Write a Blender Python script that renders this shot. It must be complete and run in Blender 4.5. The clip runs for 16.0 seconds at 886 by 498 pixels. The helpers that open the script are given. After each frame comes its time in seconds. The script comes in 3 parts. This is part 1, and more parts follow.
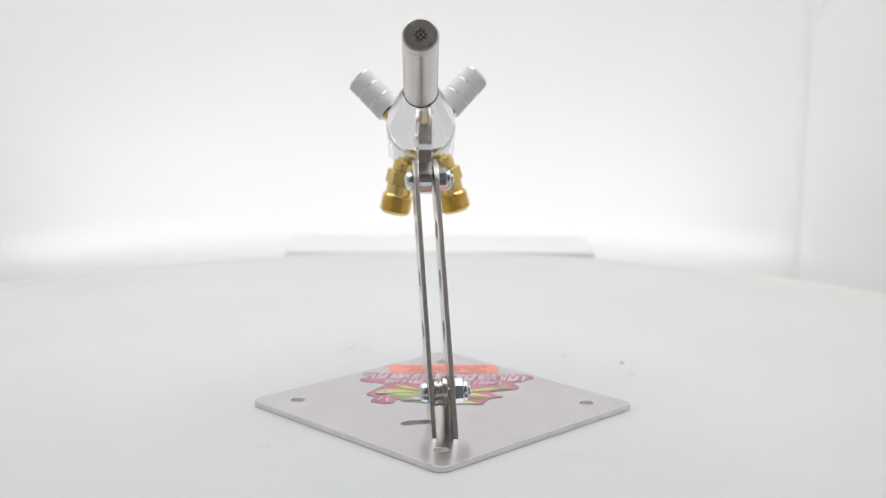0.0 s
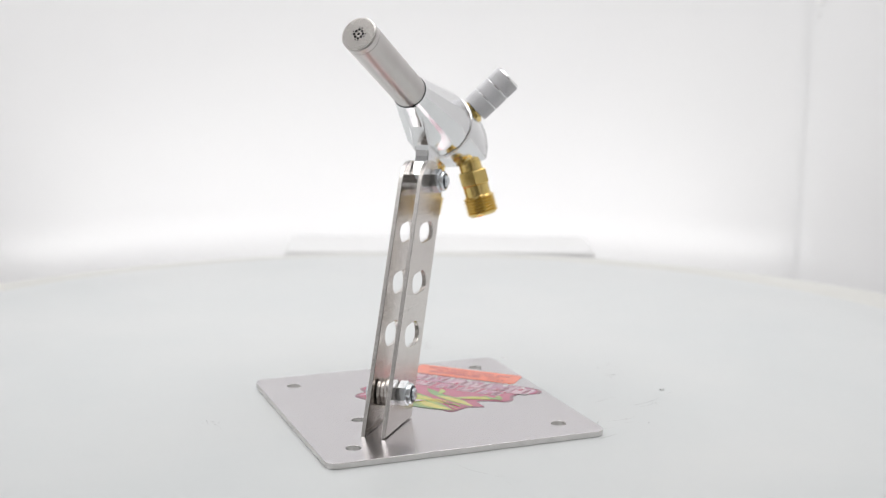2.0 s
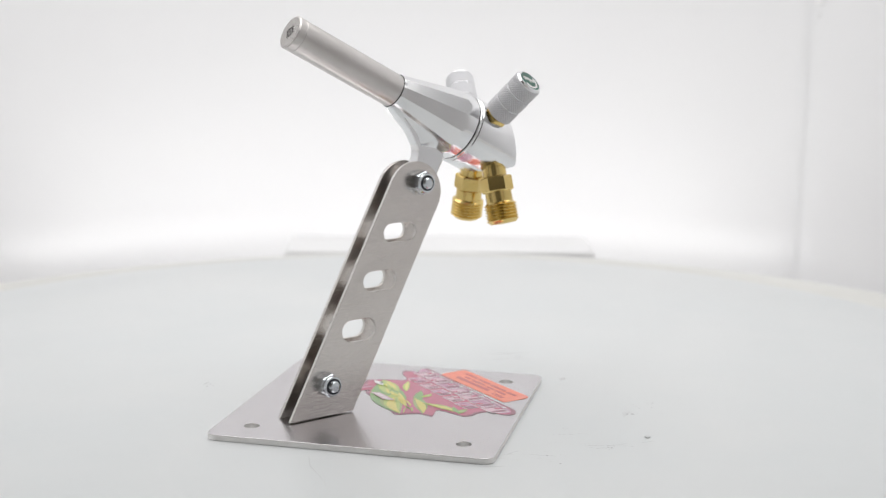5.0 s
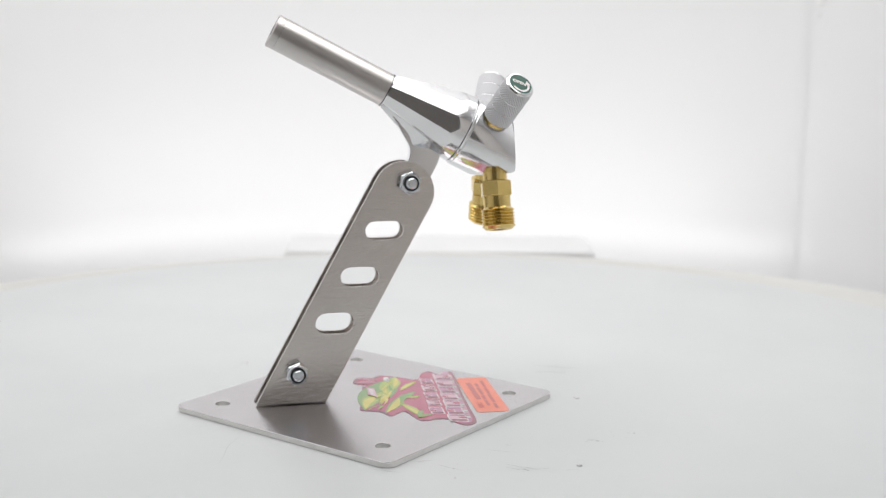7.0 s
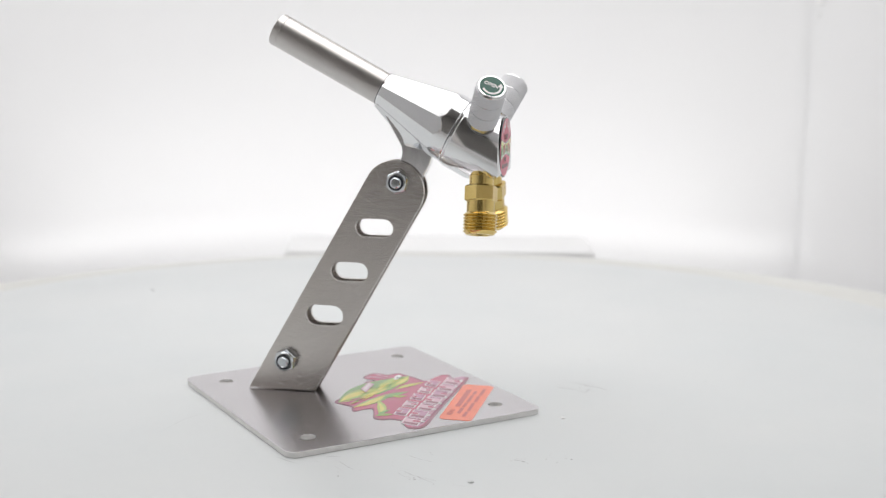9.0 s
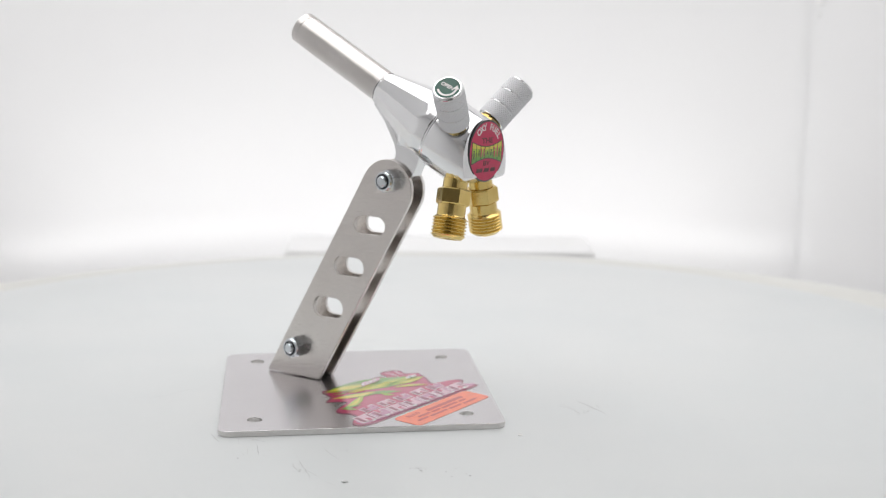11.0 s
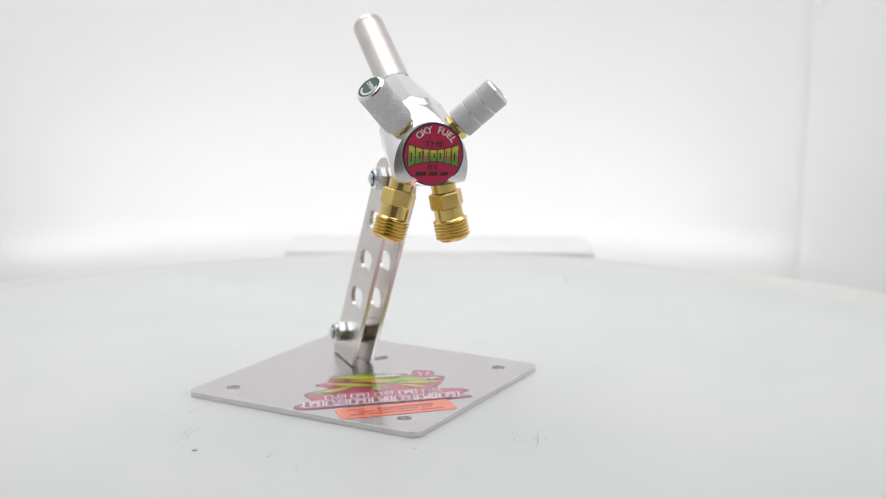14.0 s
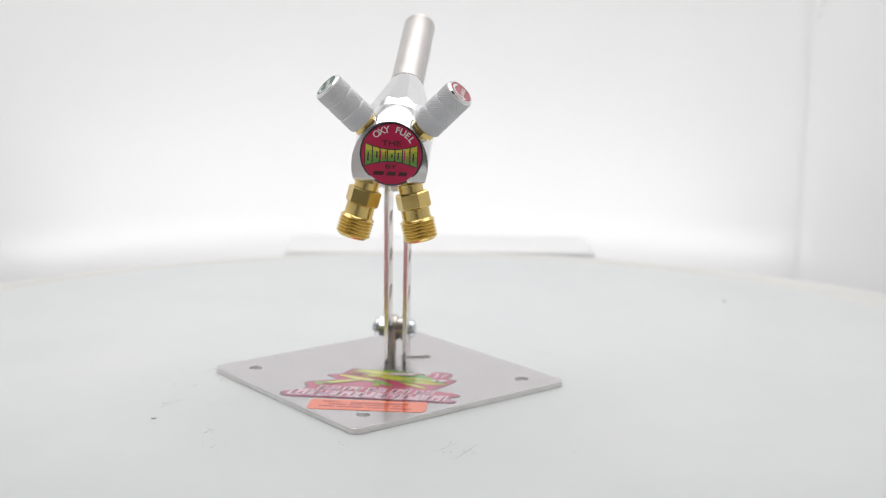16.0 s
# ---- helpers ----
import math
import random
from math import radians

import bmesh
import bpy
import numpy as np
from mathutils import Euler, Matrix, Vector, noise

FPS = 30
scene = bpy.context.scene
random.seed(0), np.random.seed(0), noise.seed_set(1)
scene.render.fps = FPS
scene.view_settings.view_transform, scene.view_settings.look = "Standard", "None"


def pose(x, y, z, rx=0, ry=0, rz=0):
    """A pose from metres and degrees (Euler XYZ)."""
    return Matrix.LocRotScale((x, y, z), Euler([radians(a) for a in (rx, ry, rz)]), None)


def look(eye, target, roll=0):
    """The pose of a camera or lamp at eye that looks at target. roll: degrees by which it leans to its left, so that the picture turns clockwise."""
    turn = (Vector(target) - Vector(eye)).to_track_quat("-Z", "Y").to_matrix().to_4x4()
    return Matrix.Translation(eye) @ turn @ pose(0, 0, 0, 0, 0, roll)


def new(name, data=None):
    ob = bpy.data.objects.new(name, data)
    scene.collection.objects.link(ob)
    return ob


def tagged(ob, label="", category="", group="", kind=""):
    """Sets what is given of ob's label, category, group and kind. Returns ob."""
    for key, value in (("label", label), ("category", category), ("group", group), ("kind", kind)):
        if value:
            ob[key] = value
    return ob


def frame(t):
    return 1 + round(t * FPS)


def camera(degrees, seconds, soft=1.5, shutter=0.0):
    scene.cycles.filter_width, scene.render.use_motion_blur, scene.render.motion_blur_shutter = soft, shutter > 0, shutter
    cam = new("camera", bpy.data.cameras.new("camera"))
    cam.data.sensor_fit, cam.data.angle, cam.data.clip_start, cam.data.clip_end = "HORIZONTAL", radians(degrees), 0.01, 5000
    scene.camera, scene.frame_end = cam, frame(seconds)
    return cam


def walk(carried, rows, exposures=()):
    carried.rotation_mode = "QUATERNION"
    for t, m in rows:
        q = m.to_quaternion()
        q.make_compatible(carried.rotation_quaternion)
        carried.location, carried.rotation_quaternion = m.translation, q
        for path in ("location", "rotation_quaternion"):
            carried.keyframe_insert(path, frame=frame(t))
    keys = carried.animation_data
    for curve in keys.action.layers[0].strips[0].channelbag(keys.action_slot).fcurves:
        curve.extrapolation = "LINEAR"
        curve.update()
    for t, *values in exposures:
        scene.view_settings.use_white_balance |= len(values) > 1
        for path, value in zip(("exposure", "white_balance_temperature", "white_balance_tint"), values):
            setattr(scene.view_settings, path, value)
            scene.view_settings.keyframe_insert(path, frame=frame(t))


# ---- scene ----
# The world's origin is the turntable's axis, at the height of its top.
YAW, PITCH, ROLL = radians(1.393), radians(10.879), 0.463
EYE = Vector((0.0, -0.5961, 0.18286))
AIM = EYE + Vector((math.sin(YAW) * math.cos(PITCH), math.cos(YAW) * math.cos(PITCH), -math.sin(PITCH)))
cam = camera(36.93, 16.0, 1.1)
walk(cam, [(0.0, look(EYE, AIM, ROLL)), (16.0, look(EYE, AIM, ROLL))], exposures=[(0.0, 0.0), (16.0, 0.0)])
# the lens is focused on the near side of the torch
cam.data.dof.use_dof, cam.data.dof.focus_distance, cam.data.dof.aperture_fstop = True, 0.54, 9.8

# ---- light ----
world = bpy.data.worlds.new("world")
scene.world = world
world.use_nodes = True
world.node_tree.nodes["Background"].inputs[0].default_value = (0.9, 0.95, 1.0, 1)
world.node_tree.nodes["Background"].inputs[1].default_value = 0.05


def area_lamp(name, m, w, h, power, colour=(1.0, 0.99, 0.985)):
    data = bpy.data.lights.new(name, "AREA")
    data.shape, data.size, data.size_y, data.energy, data.color = "RECTANGLE", w, h, power, colour
    ob = new(name, data)
    ob.matrix_world = m
    return ob


area_lamp("led_panel_lamp", look((0.0, 0.085, 0.735), (0.0, 0.105, 0)), 1.00, 0.73, 4.75)
# unseen fill lamp below the rim, added to brighten the back wall
area_lamp("wall_fill_lamp", look((-0.01, 0.50, -0.07), (-0.01, 0.56, 0.20)), 0.52, 0.05, 0.43)

# ---- materials ----
MM = 0.001


class Nodes:
    """A material and short ways to add nodes to it."""

    def __init__(self, name, colour=(0.5, 0.5, 0.5), rough=0.5, metal=0.0, coat=0.0, coat_rough=0.05):
        self.m = bpy.data.materials.new(name)
        self.m.use_nodes = True
        self.t = self.m.node_tree
        self.b = self.t.nodes["Principled BSDF"]
        self.b.inputs["Base Color"].default_value = (*colour, 1)
        self.b.inputs["Roughness"].default_value = rough
        self.b.inputs["Metallic"].default_value = metal
        self.b.inputs["Coat Weight"].default_value = coat
        self.b.inputs["Coat Roughness"].default_value = coat_rough

    def node(self, kind, **values):
        n = self.t.nodes.new(kind)
        for k, v in values.items():
            n.inputs[k].default_value = v
        return n

    def link(self, a, out, b, inp):
        self.t.links.new(a.outputs[out], b.inputs[inp])

    def coords(self, scale=(1, 1, 1)):
        c = self.node("ShaderNodeTexCoord")
        mp = self.node("ShaderNodeMapping")
        mp.inputs["Scale"].default_value = scale
        self.link(c, "Object", mp, "Vector")
        return mp

    def noise(self, scale, detail=4, stretch=(1, 1, 1), rough=0.55):
        n = self.node("ShaderNodeTexNoise", Scale=scale, Detail=detail, Roughness=rough)
        self.link(self.coords(stretch), "Vector", n, "Vector")
        return n

    def ramp(self, source, out, low, high, a=0.3, b=0.7):
        r = self.node("ShaderNodeValToRGB")
        r.color_ramp.elements[0].position, r.color_ramp.elements[1].position = a, b
        r.color_ramp.elements[0].color, r.color_ramp.elements[1].color = (*low, 1), (*high, 1)
        self.link(source, out, r, "Fac")
        return r

    def vary_colour(self, source, low, high, a=0.3, b=0.7):
        self.link(self.ramp(source, "Fac", low, high, a, b), "Color", self.b, "Base Color")
        return self

    def vary_rough(self, source, low, high, a=0.3, b=0.7):
        r = self.ramp(source, "Fac", (low,) * 3, (high,) * 3, a, b)
        self.link(r, "Color", self.b, "Roughness")
        return self

    def bump(self, source, strength, distance):
        n = self.node("ShaderNodeBump", Strength=strength, Distance=distance)
        self.link(source, "Fac", n, "Height")
        self.link(n, "Normal", self.b, "Normal")
        return self


def metal(name, low, high, r0, r1, scale, stretch, bump=0.0, coarse=60):
    """Metal with a brushed grain of its own and cloudy differences of polish."""
    n = Nodes(name, low, r0, 1.0)
    grain = n.noise(scale, 5, stretch)
    cloud = n.noise(coarse, 3)
    n.vary_colour(cloud, low, high)
    n.vary_rough(grain, r0, r1)
    if bump:
        n.bump(grain, bump, 0.00002)
    return n.m


STEEL = metal("brushed_stainless_steel", (0.69, 0.65, 0.62), (0.72, 0.685, 0.655), 0.26, 0.28, 14000, (0.02, 1, 1), 0.0, 35)
PLATE = metal("satin_stainless_sheet", (0.64, 0.618, 0.632), (0.68, 0.658, 0.672), 0.245, 0.26, 2600, (0.02, 1, 1), 0.0, 40)
EDGE = metal("cut_steel_edge", (0.58, 0.56, 0.54), (0.78, 0.755, 0.73), 0.28, 0.36, 1500, (1, 1, 1), 0.0, 900)
PLATE_EDGE = metal("sheared_plate_edge", (0.76, 0.745, 0.73), (0.84, 0.825, 0.81), 0.45, 0.55, 1500, (1, 1, 0.2), 0.0, 200)
TUBE = metal("turned_stainless_tube", (0.56, 0.535, 0.515), (0.61, 0.585, 0.57), 0.32, 0.32, 900, (1, 1, 0.02), 0.0)
FACE = metal("nozzle_face_steel", (0.46, 0.44, 0.42), (0.50, 0.48, 0.46), 0.26, 0.28, 120, (1, 1, 1), 0.0)
ALU = metal("polished_aluminium", (0.80, 0.80, 0.81), (0.84, 0.84, 0.845), 0.12, 0.16, 600, (1, 0.2, 0.2), 0.0)
KNURL = metal("knurled_aluminium", (0.69, 0.69, 0.705), (0.75, 0.75, 0.765), 0.56, 0.68, 900, (1, 1, 1), 0.0)
BRASS = metal("machined_brass", (0.70, 0.51, 0.175), (0.77, 0.59, 0.235), 0.17, 0.25, 900, (1, 1, 0.1), 0.05, 150)
ZINC = metal("zinc_plated_steel", (0.58, 0.62, 0.66), (0.70, 0.73, 0.75), 0.14, 0.28, 500, (1, 1, 1), 0.1, 300)
BLACK = Nodes("black_rubber", (0.02, 0.02, 0.022), 0.5).m
NYLON = Nodes("dark_nylon", (0.02, 0.026, 0.034), 0.45).m
BORE_SHADE = Nodes("bore_shade", (0.006, 0.006, 0.006), 0.8).m


def vinyl(name, colour, rough=0.3, coat=1.0):
    n = Nodes(name, colour, rough, 0.0, coat, 0.08)
    k = n.noise(260, 3)
    n.vary_colour(k, tuple(c * 0.93 for c in colour), tuple(min(1, c * 1.06) for c in colour))
    return n.m


MAGENTA = vinyl("magenta_vinyl", (0.48, 0.014, 0.105))
PLUM = vinyl("plum_vinyl", (0.22, 0.012, 0.06))
PALE_PINK = vinyl("pale_pink_vinyl", (0.70, 0.42, 0.52))
WHITE_INK = vinyl("white_ink", (0.80, 0.79, 0.78))
YELLOW_INK = vinyl("yellow_ink", (0.72, 0.62, 0.05))
LIME_INK = vinyl("lime_ink", (0.40, 0.52, 0.03))
GREEN_INK = vinyl("leaf_green_ink", (0.07, 0.22, 0.03))
MID_GREEN = vinyl("grass_green_ink", (0.14, 0.33, 0.03))
OLIVE_INK = vinyl("olive_ink", (0.24, 0.34, 0.03))
MAUVE = vinyl("mauve_vinyl", (0.50, 0.20, 0.34))
BLACK_INK = vinyl("black_ink", (0.018, 0.012, 0.016))
DARK_RED = vinyl("dark_red_ink", (0.07, 0.003, 0.010), 0.35, 0.3)
BADGE_FIELD = vinyl("crimson_badge_print", (0.56, 0.010, 0.075), 0.35, 0.25)
ORANGE = vinyl("fluorescent_orange_paper", (0.92, 0.17, 0.06), 0.4)
ORANGE_INK = vinyl("dark_orange_ink", (0.50, 0.035, 0.015), 0.4)
DISC_GREEN = vinyl("bottle_green_vinyl", (0.006, 0.095, 0.062), 0.4, 0.2)
DISC_RED = vinyl("crimson_vinyl", (0.40, 0.03, 0.06), 0.4, 0.8)

n = Nodes("white_turntable_laminate", (0.8, 0.81, 0.81), 0.30)
big, fine = n.noise(9, 5), n.noise(14, 4)
n.vary_colour(big, (0.645, 0.672, 0.678), (0.685, 0.70, 0.70))
n.vary_rough(fine, 0.28, 0.34)
LAMINATE = n.m
n = Nodes("cream_turntable_rim", (0.78, 0.77, 0.73), 0.35)
n.vary_colour(n.noise(14, 4), (0.64, 0.64, 0.61), (0.70, 0.70, 0.67))
RIM = n.m
n = Nodes("white_acrylic_wall", (0.86, 0.86, 0.865), 0.22)
n.vary_colour(n.noise(5, 3), (0.85, 0.85, 0.86), (0.87, 0.87, 0.875))
ACRYLIC = n.m
n = Nodes("white_booth_panel", (0.87, 0.87, 0.87), 0.5)
n.vary_colour(n.noise(7, 4), (0.86, 0.86, 0.865), (0.88, 0.88, 0.88))
PANEL = n.m
# for the unseen pale front panels that the metal mirrors
n = Nodes("pale_front", (0.5, 0.47, 0.44), 0.9)
n.vary_colour(n.noise(25, 4), (0.72, 0.69, 0.66), (0.77, 0.74, 0.71))
FRONT_PALE = n.m
# for the unseen dark panels that the metal mirrors
n = Nodes("dark_opening", (0.06, 0.055, 0.05), 0.95)
n.vary_colour(n.noise(25, 4), (0.14, 0.132, 0.123), (0.19, 0.18, 0.167))
DARK_OPENING = n.m
n = Nodes("scuff_grime", (0.30, 0.31, 0.31), 0.7)
n.vary_colour(n.noise(900, 3), (0.30, 0.30, 0.30), (0.58, 0.59, 0.59))
GRIME = n.m
n = Nodes("pale_scuff", (0.60, 0.61, 0.61), 0.6)
n.vary_colour(n.noise(500, 3), (0.55, 0.56, 0.56), (0.70, 0.71, 0.71))
PALE_GRIME = n.m
# for the chip on the disc and the glints on the side sheet
CHIP_AND_GLINT = Nodes("white_chip_and_glint", (0.92, 0.92, 0.92), 0.12).m

# ---- mesh helpers ----


def finish(name, mesh, material, parent=None, label="", m=None, sharp=28):
    """Link a mesh as one object, shaded smooth up to the angle sharp."""
    if not mesh.materials:
        mesh.materials.append(material)
    bm = bmesh.new()
    bm.from_mesh(mesh)
    bmesh.ops.recalc_face_normals(bm, faces=bm.faces)
    for f in bm.faces:
        f.smooth = True
    for e in bm.edges:
        e.smooth = len(e.link_faces) == 2 and e.calc_face_angle(0) < radians(sharp)
    bm.to_mesh(mesh)
    bm.free()
    ob = new(name, mesh)
    if parent:
        ob.parent = parent
    if m is not None:
        ob.matrix_local = m
    if label:
        ob["label"] = label
    return ob


def part(name, bm, material, parent=None, label="", m=None, sharp=28):
    mesh = bpy.data.meshes.new(name)
    bm.to_mesh(mesh)
    bm.free()
    return finish(name, mesh, material, parent, label, m, sharp)


def lathe(profile, segs=48, sides=None, closed=True):
    """A solid turned round z from rows of (radius, z), in millimetres. sides: radii become those of a prism."""
    bm = bmesh.new()
    count = sides or segs
    rings = []
    for r, z in profile:
        if r < 1e-6:
            rings.append([bm.verts.new((0, 0, z * MM))])
        else:
            rings.append([bm.verts.new((r * MM * math.cos(2 * math.pi * k / count), r * MM * math.sin(2 * math.pi * k / count), z * MM)) for k in range(count)])
    for a, b in zip(rings, rings[1:]):
        for k in range(count):
            j = (k + 1) % count
            if len(a) == 1 and len(b) == 1:
                continue
            if len(a) == 1:
                bm.faces.new((a[0], b[k], b[j]))
            elif len(b) == 1:
                bm.faces.new((a[k], b[0], a[j]))
            else:
                bm.faces.new((a[k], a[j], b[j], b[k]))
    if closed:
        for ring in (rings[0], rings[-1]):
            if len(ring) > 2:
                bm.faces.new(ring)
    return bm


def sheet(name, loops, depth, bevel=0.0, z=0.0):
    """The mesh of a flat piece cut from sheet: an outline and its holes, in millimetres, depth thick, centred on z."""
    cu = bpy.data.curves.new(name, "CURVE")
    cu.dimensions, cu.fill_mode, cu.extrude = "2D", "BOTH", max(depth / 2 - bevel, 0.0) * MM
    cu.bevel_depth, cu.bevel_resolution, cu.offset = bevel * MM, 1, -bevel * MM
    for loop in loops:
        sp = cu.splines.new("POLY")
        sp.points.add(len(loop) - 1)
        for p, (x, y) in zip(sp.points, loop):
            p.co = (x * MM, y * MM, 0, 1)
        sp.use_cyclic_u = True
    return curve_mesh(name, cu, z)


def curve_mesh(name, cu, z=0.0):
    ob = new(name, cu)
    mesh = bpy.data.meshes.new_from_object(ob.evaluated_get(bpy.context.evaluated_depsgraph_get()))
    bpy.data.objects.remove(ob)
    bpy.data.curves.remove(cu)
    mesh.transform(Matrix.Translation((0, 0, z * MM)))
    bm = bmesh.new()
    bm.from_mesh(mesh)
    bmesh.ops.remove_doubles(bm, verts=bm.verts, dist=1e-6)
    bm.to_mesh(mesh)
    bm.free()
    mesh.materials.clear()
    return mesh


def lettering(text, size, depth=0.12):
    """The mesh of a word in the built-in font, size mm high, centred."""
    cu = bpy.data.curves.new("lettering", "FONT")
    cu.body, cu.size, cu.align_x, cu.align_y = text, size * MM * 1.4, "CENTER", "CENTER"
    cu.extrude, cu.offset = depth / 2 * MM, 0.00007
    return curve_mesh("lettering", cu)


def arc(cx, cy, r, a0, a1, n=10):
    return [(cx + r * math.cos(radians(a0 + (a1 - a0) * k / n)), cy + r * math.sin(radians(a0 + (a1 - a0) * k / n))) for k in range(n + 1)]


def circle(cx, cy, r, n=24):
    return arc(cx, cy, r, 0, 360 - 360 / n, n - 1)


def rounded(w, h, r, cx=0, cy=0, n=6):
    x, y = w / 2 - r, h / 2 - r
    return arc(cx + x, cy + y, r, 0, 90, n) + arc(cx - x, cy + y, r, 90, 180, n) + arc(cx - x, cy - y, r, 180, 270, n) + arc(cx + x, cy - y, r, 270, 360, n)


def smooth_loop(points, n=4):
    """A closed loop through the points, rounded between them."""
    out = []
    k = len(points)
    for i in range(k):
        p0, p1, p2, p3 = (Vector(points[(i + d) % k]) for d in (-1, 0, 1, 2))
        for j in range(n):
            t = j / n
            out.append(tuple(0.5 * (2 * p1 + (p2 - p0) * t + (2 * p0 - 5 * p1 + 4 * p2 - p3) * t * t + (3 * p1 - p0 - 3 * p2 + p3) * t ** 3)))
    return out


def along(a, b, turn=0):
    """The pose that puts local z from a towards b (millimetres)."""
    a, b = Vector(a) * MM, Vector(b) * MM
    return Matrix.Translation(a) @ (b - a).to_track_quat("Z", "Y").to_matrix().to_4x4() @ pose(0, 0, 0, 0, 0, turn)


# ---- the booth ----
def booth_wall():
    """A white wall, U-shaped in plan: half a cylinder behind the turntable and straight sides."""
    bm = bmesh.new()
    plan = [(0.66, -0.80)] + [(0.66 * math.cos(radians(a)), 0.02 + 0.66 * math.sin(radians(a))) for a in range(0, 181, 4)] + [(-0.66, -0.80)]
    rows = []
    for x, y in plan:
        d = Vector((x, y - 0.02)).normalized() if y > 0.02 else Vector((math.copysign(1, x), 0))
        rows.append([bm.verts.new((x + d.x * o, y + d.y * o, z)) for o, z in ((0, -0.08), (0, 0.76), (0.008, 0.76), (0.008, -0.08))])
    for a, b in zip(rows, rows[1:]):
        for k in range(4):
            bm.faces.new((a[k], a[(k + 1) % 4], b[(k + 1) % 4], b[k]))
    bm.faces.new(rows[0])
    bm.faces.new(rows[-1])
    return tagged(part("wall_back", bm, ACRYLIC), "glossy white acrylic wall curved round the turntable", "wall", kind="structure")


def slab(name, x0, x1, y0, y1, z0, z1, material, bevel=0.0):
    bm = bmesh.new()
    bmesh.ops.create_cube(bm, size=1)
    for v in bm.verts:
        v.co = ((x0 + x1) / 2 + v.co.x * (x1 - x0), (y0 + y1) / 2 + v.co.y * (y1 - y0), (z0 + z1) / 2 + v.co.z * (z1 - z0))
    if bevel:
        bmesh.ops.bevel(bm, geom=bm.edges[:], offset=bevel, segments=3, affect="EDGES", profile=0.5)
    return part(name, bm, material)


booth_wall()
tagged(slab("floor", -0.67, 0.67, -0.81, 0.70, -0.10, -0.08, PANEL), "white booth floor under the turntable", "floor", kind="structure")
tagged(slab("ceiling", -0.67, 0.67, -0.26, 0.70, 0.76, 0.78, PANEL), "white booth roof", "ceiling", kind="structure")
# unseen front, added for metal to mirror: pale sides, dark opening up into roof
for name, x0, x1 in (("wall_front_left", -0.67, -0.47), ("wall_front_right", 0.24, 0.67)):
    tagged(slab(name, x0, x1, -0.83, -0.81, -0.10, 0.78, FRONT_PALE), "unseen pale grey panel added at the booth's front for reflections", "wall", kind="structure")
for name, x0, x1 in (("ceiling_front_left", -0.67, -0.28), ("ceiling_front_right", 0.22, 0.67)):
    tagged(slab(name, x0, x1, -0.81, -0.26, 0.76, 0.78, PANEL), "white booth roof beside the front opening", "ceiling", kind="structure")
# unseen low white reflector, added to lighten what the steel arms mirror
tagged(slab("wall_front_low", -0.47, 0.24, -0.83, -0.81, -0.10, -0.01, PANEL), "unseen low white panel added under the opening to lighten reflections", "wall", kind="structure")
# unseen dark panels in front and roof, added to darken the metal's reflections
tagged(slab("wall_front_dark", -0.47, 0.24, -0.83, -0.81, -0.01, 0.78, DARK_OPENING), "unseen dark panel that stands in for the booth's front opening", "wall", kind="structure")
tagged(slab("ceiling_dark", -0.28, 0.22, -0.81, -0.26, 0.76, 0.78, DARK_OPENING), "unseen dark roof panel added for reflections in the metal", "ceiling", kind="structure")

# the white box behind the turntable
backing = tagged(slab("backing_box", -0.0953, 0.1393, 0.4052, 0.4548, -0.08, -0.032, PANEL, 0.0003), "low white lidded box behind the turntable's rim", "box")
lid = slab("lid", -0.0970, 0.1418, 0.405, 0.472, -0.032, -0.0116, PANEL, 0.0012)
lid.parent = backing

# a second acrylic sheet set before the wall, with two glints shaped as buttons
def side_sheet():
    """It follows the wall a finger's width before it."""
    bm = bmesh.new()
    rows = []
    for k in range(13):
        g = radians(57.6 - 50 * k / 12)
        rows.append([bm.verts.new((r * math.cos(g), 0.02 + r * math.sin(g), z)) for r, z in ((0.6525, -0.08), (0.6525, 0.74), (0.6555, 0.74), (0.6555, -0.08))])
    for p, q in zip(rows, rows[1:]):
        for k in range(4):
            bm.faces.new((p[k], p[(k + 1) % 4], q[(k + 1) % 4], q[k]))
    bm.faces.new(rows[0])
    bm.faces.new(rows[-1])
    ob = tagged(part("wall_side_sheet", bm, ACRYLIC), "white acrylic side sheet with two glints shaped as white buttons at its edge", "wall", kind="structure")
    g = radians(57.1)
    nrm = Vector((math.cos(g), math.sin(g)))
    a = Vector((0, 0.02)) + nrm * 0.6530
    # the sheet's bright reflections, built as small white buttons
    for z, r in ((0.179, 3.4), (0.168, 1.6)):
        p = a - nrm * 0.001
        part("glint", lathe([(0, 0), (r, 0), (r, 0.6), (r * 0.7, 1.6), (0, 2.0)], 24), CHIP_AND_GLINT, ob, "", along((p.x / MM, p.y / MM, z / MM), ((p.x - nrm.x) / MM, (p.y - nrm.y) / MM, z / MM)))
    return ob


side_sheet()

# the fixed deck round the turntable
deck = tagged(part("display_deck", lathe([(0, -45), (394, -45), (398, -41), (398, -8), (396.5, -2.5), (392, -0.6), (388, -0.4), (0, -0.4)], 160), RIM, None, "", pose(0.0075, -0.0486, 0)),
              "round off-white deck with a rounded rim round the turntable", "deck")
for k in range(4):
    a = radians(45 + 90 * k)
    part("foot", lathe([(0, -80), (20, -80), (22, -77), (22, -45), (0, -45)], 32), BLACK, deck, "", pose(0.3 * math.cos(a), 0.3 * math.sin(a), 0))

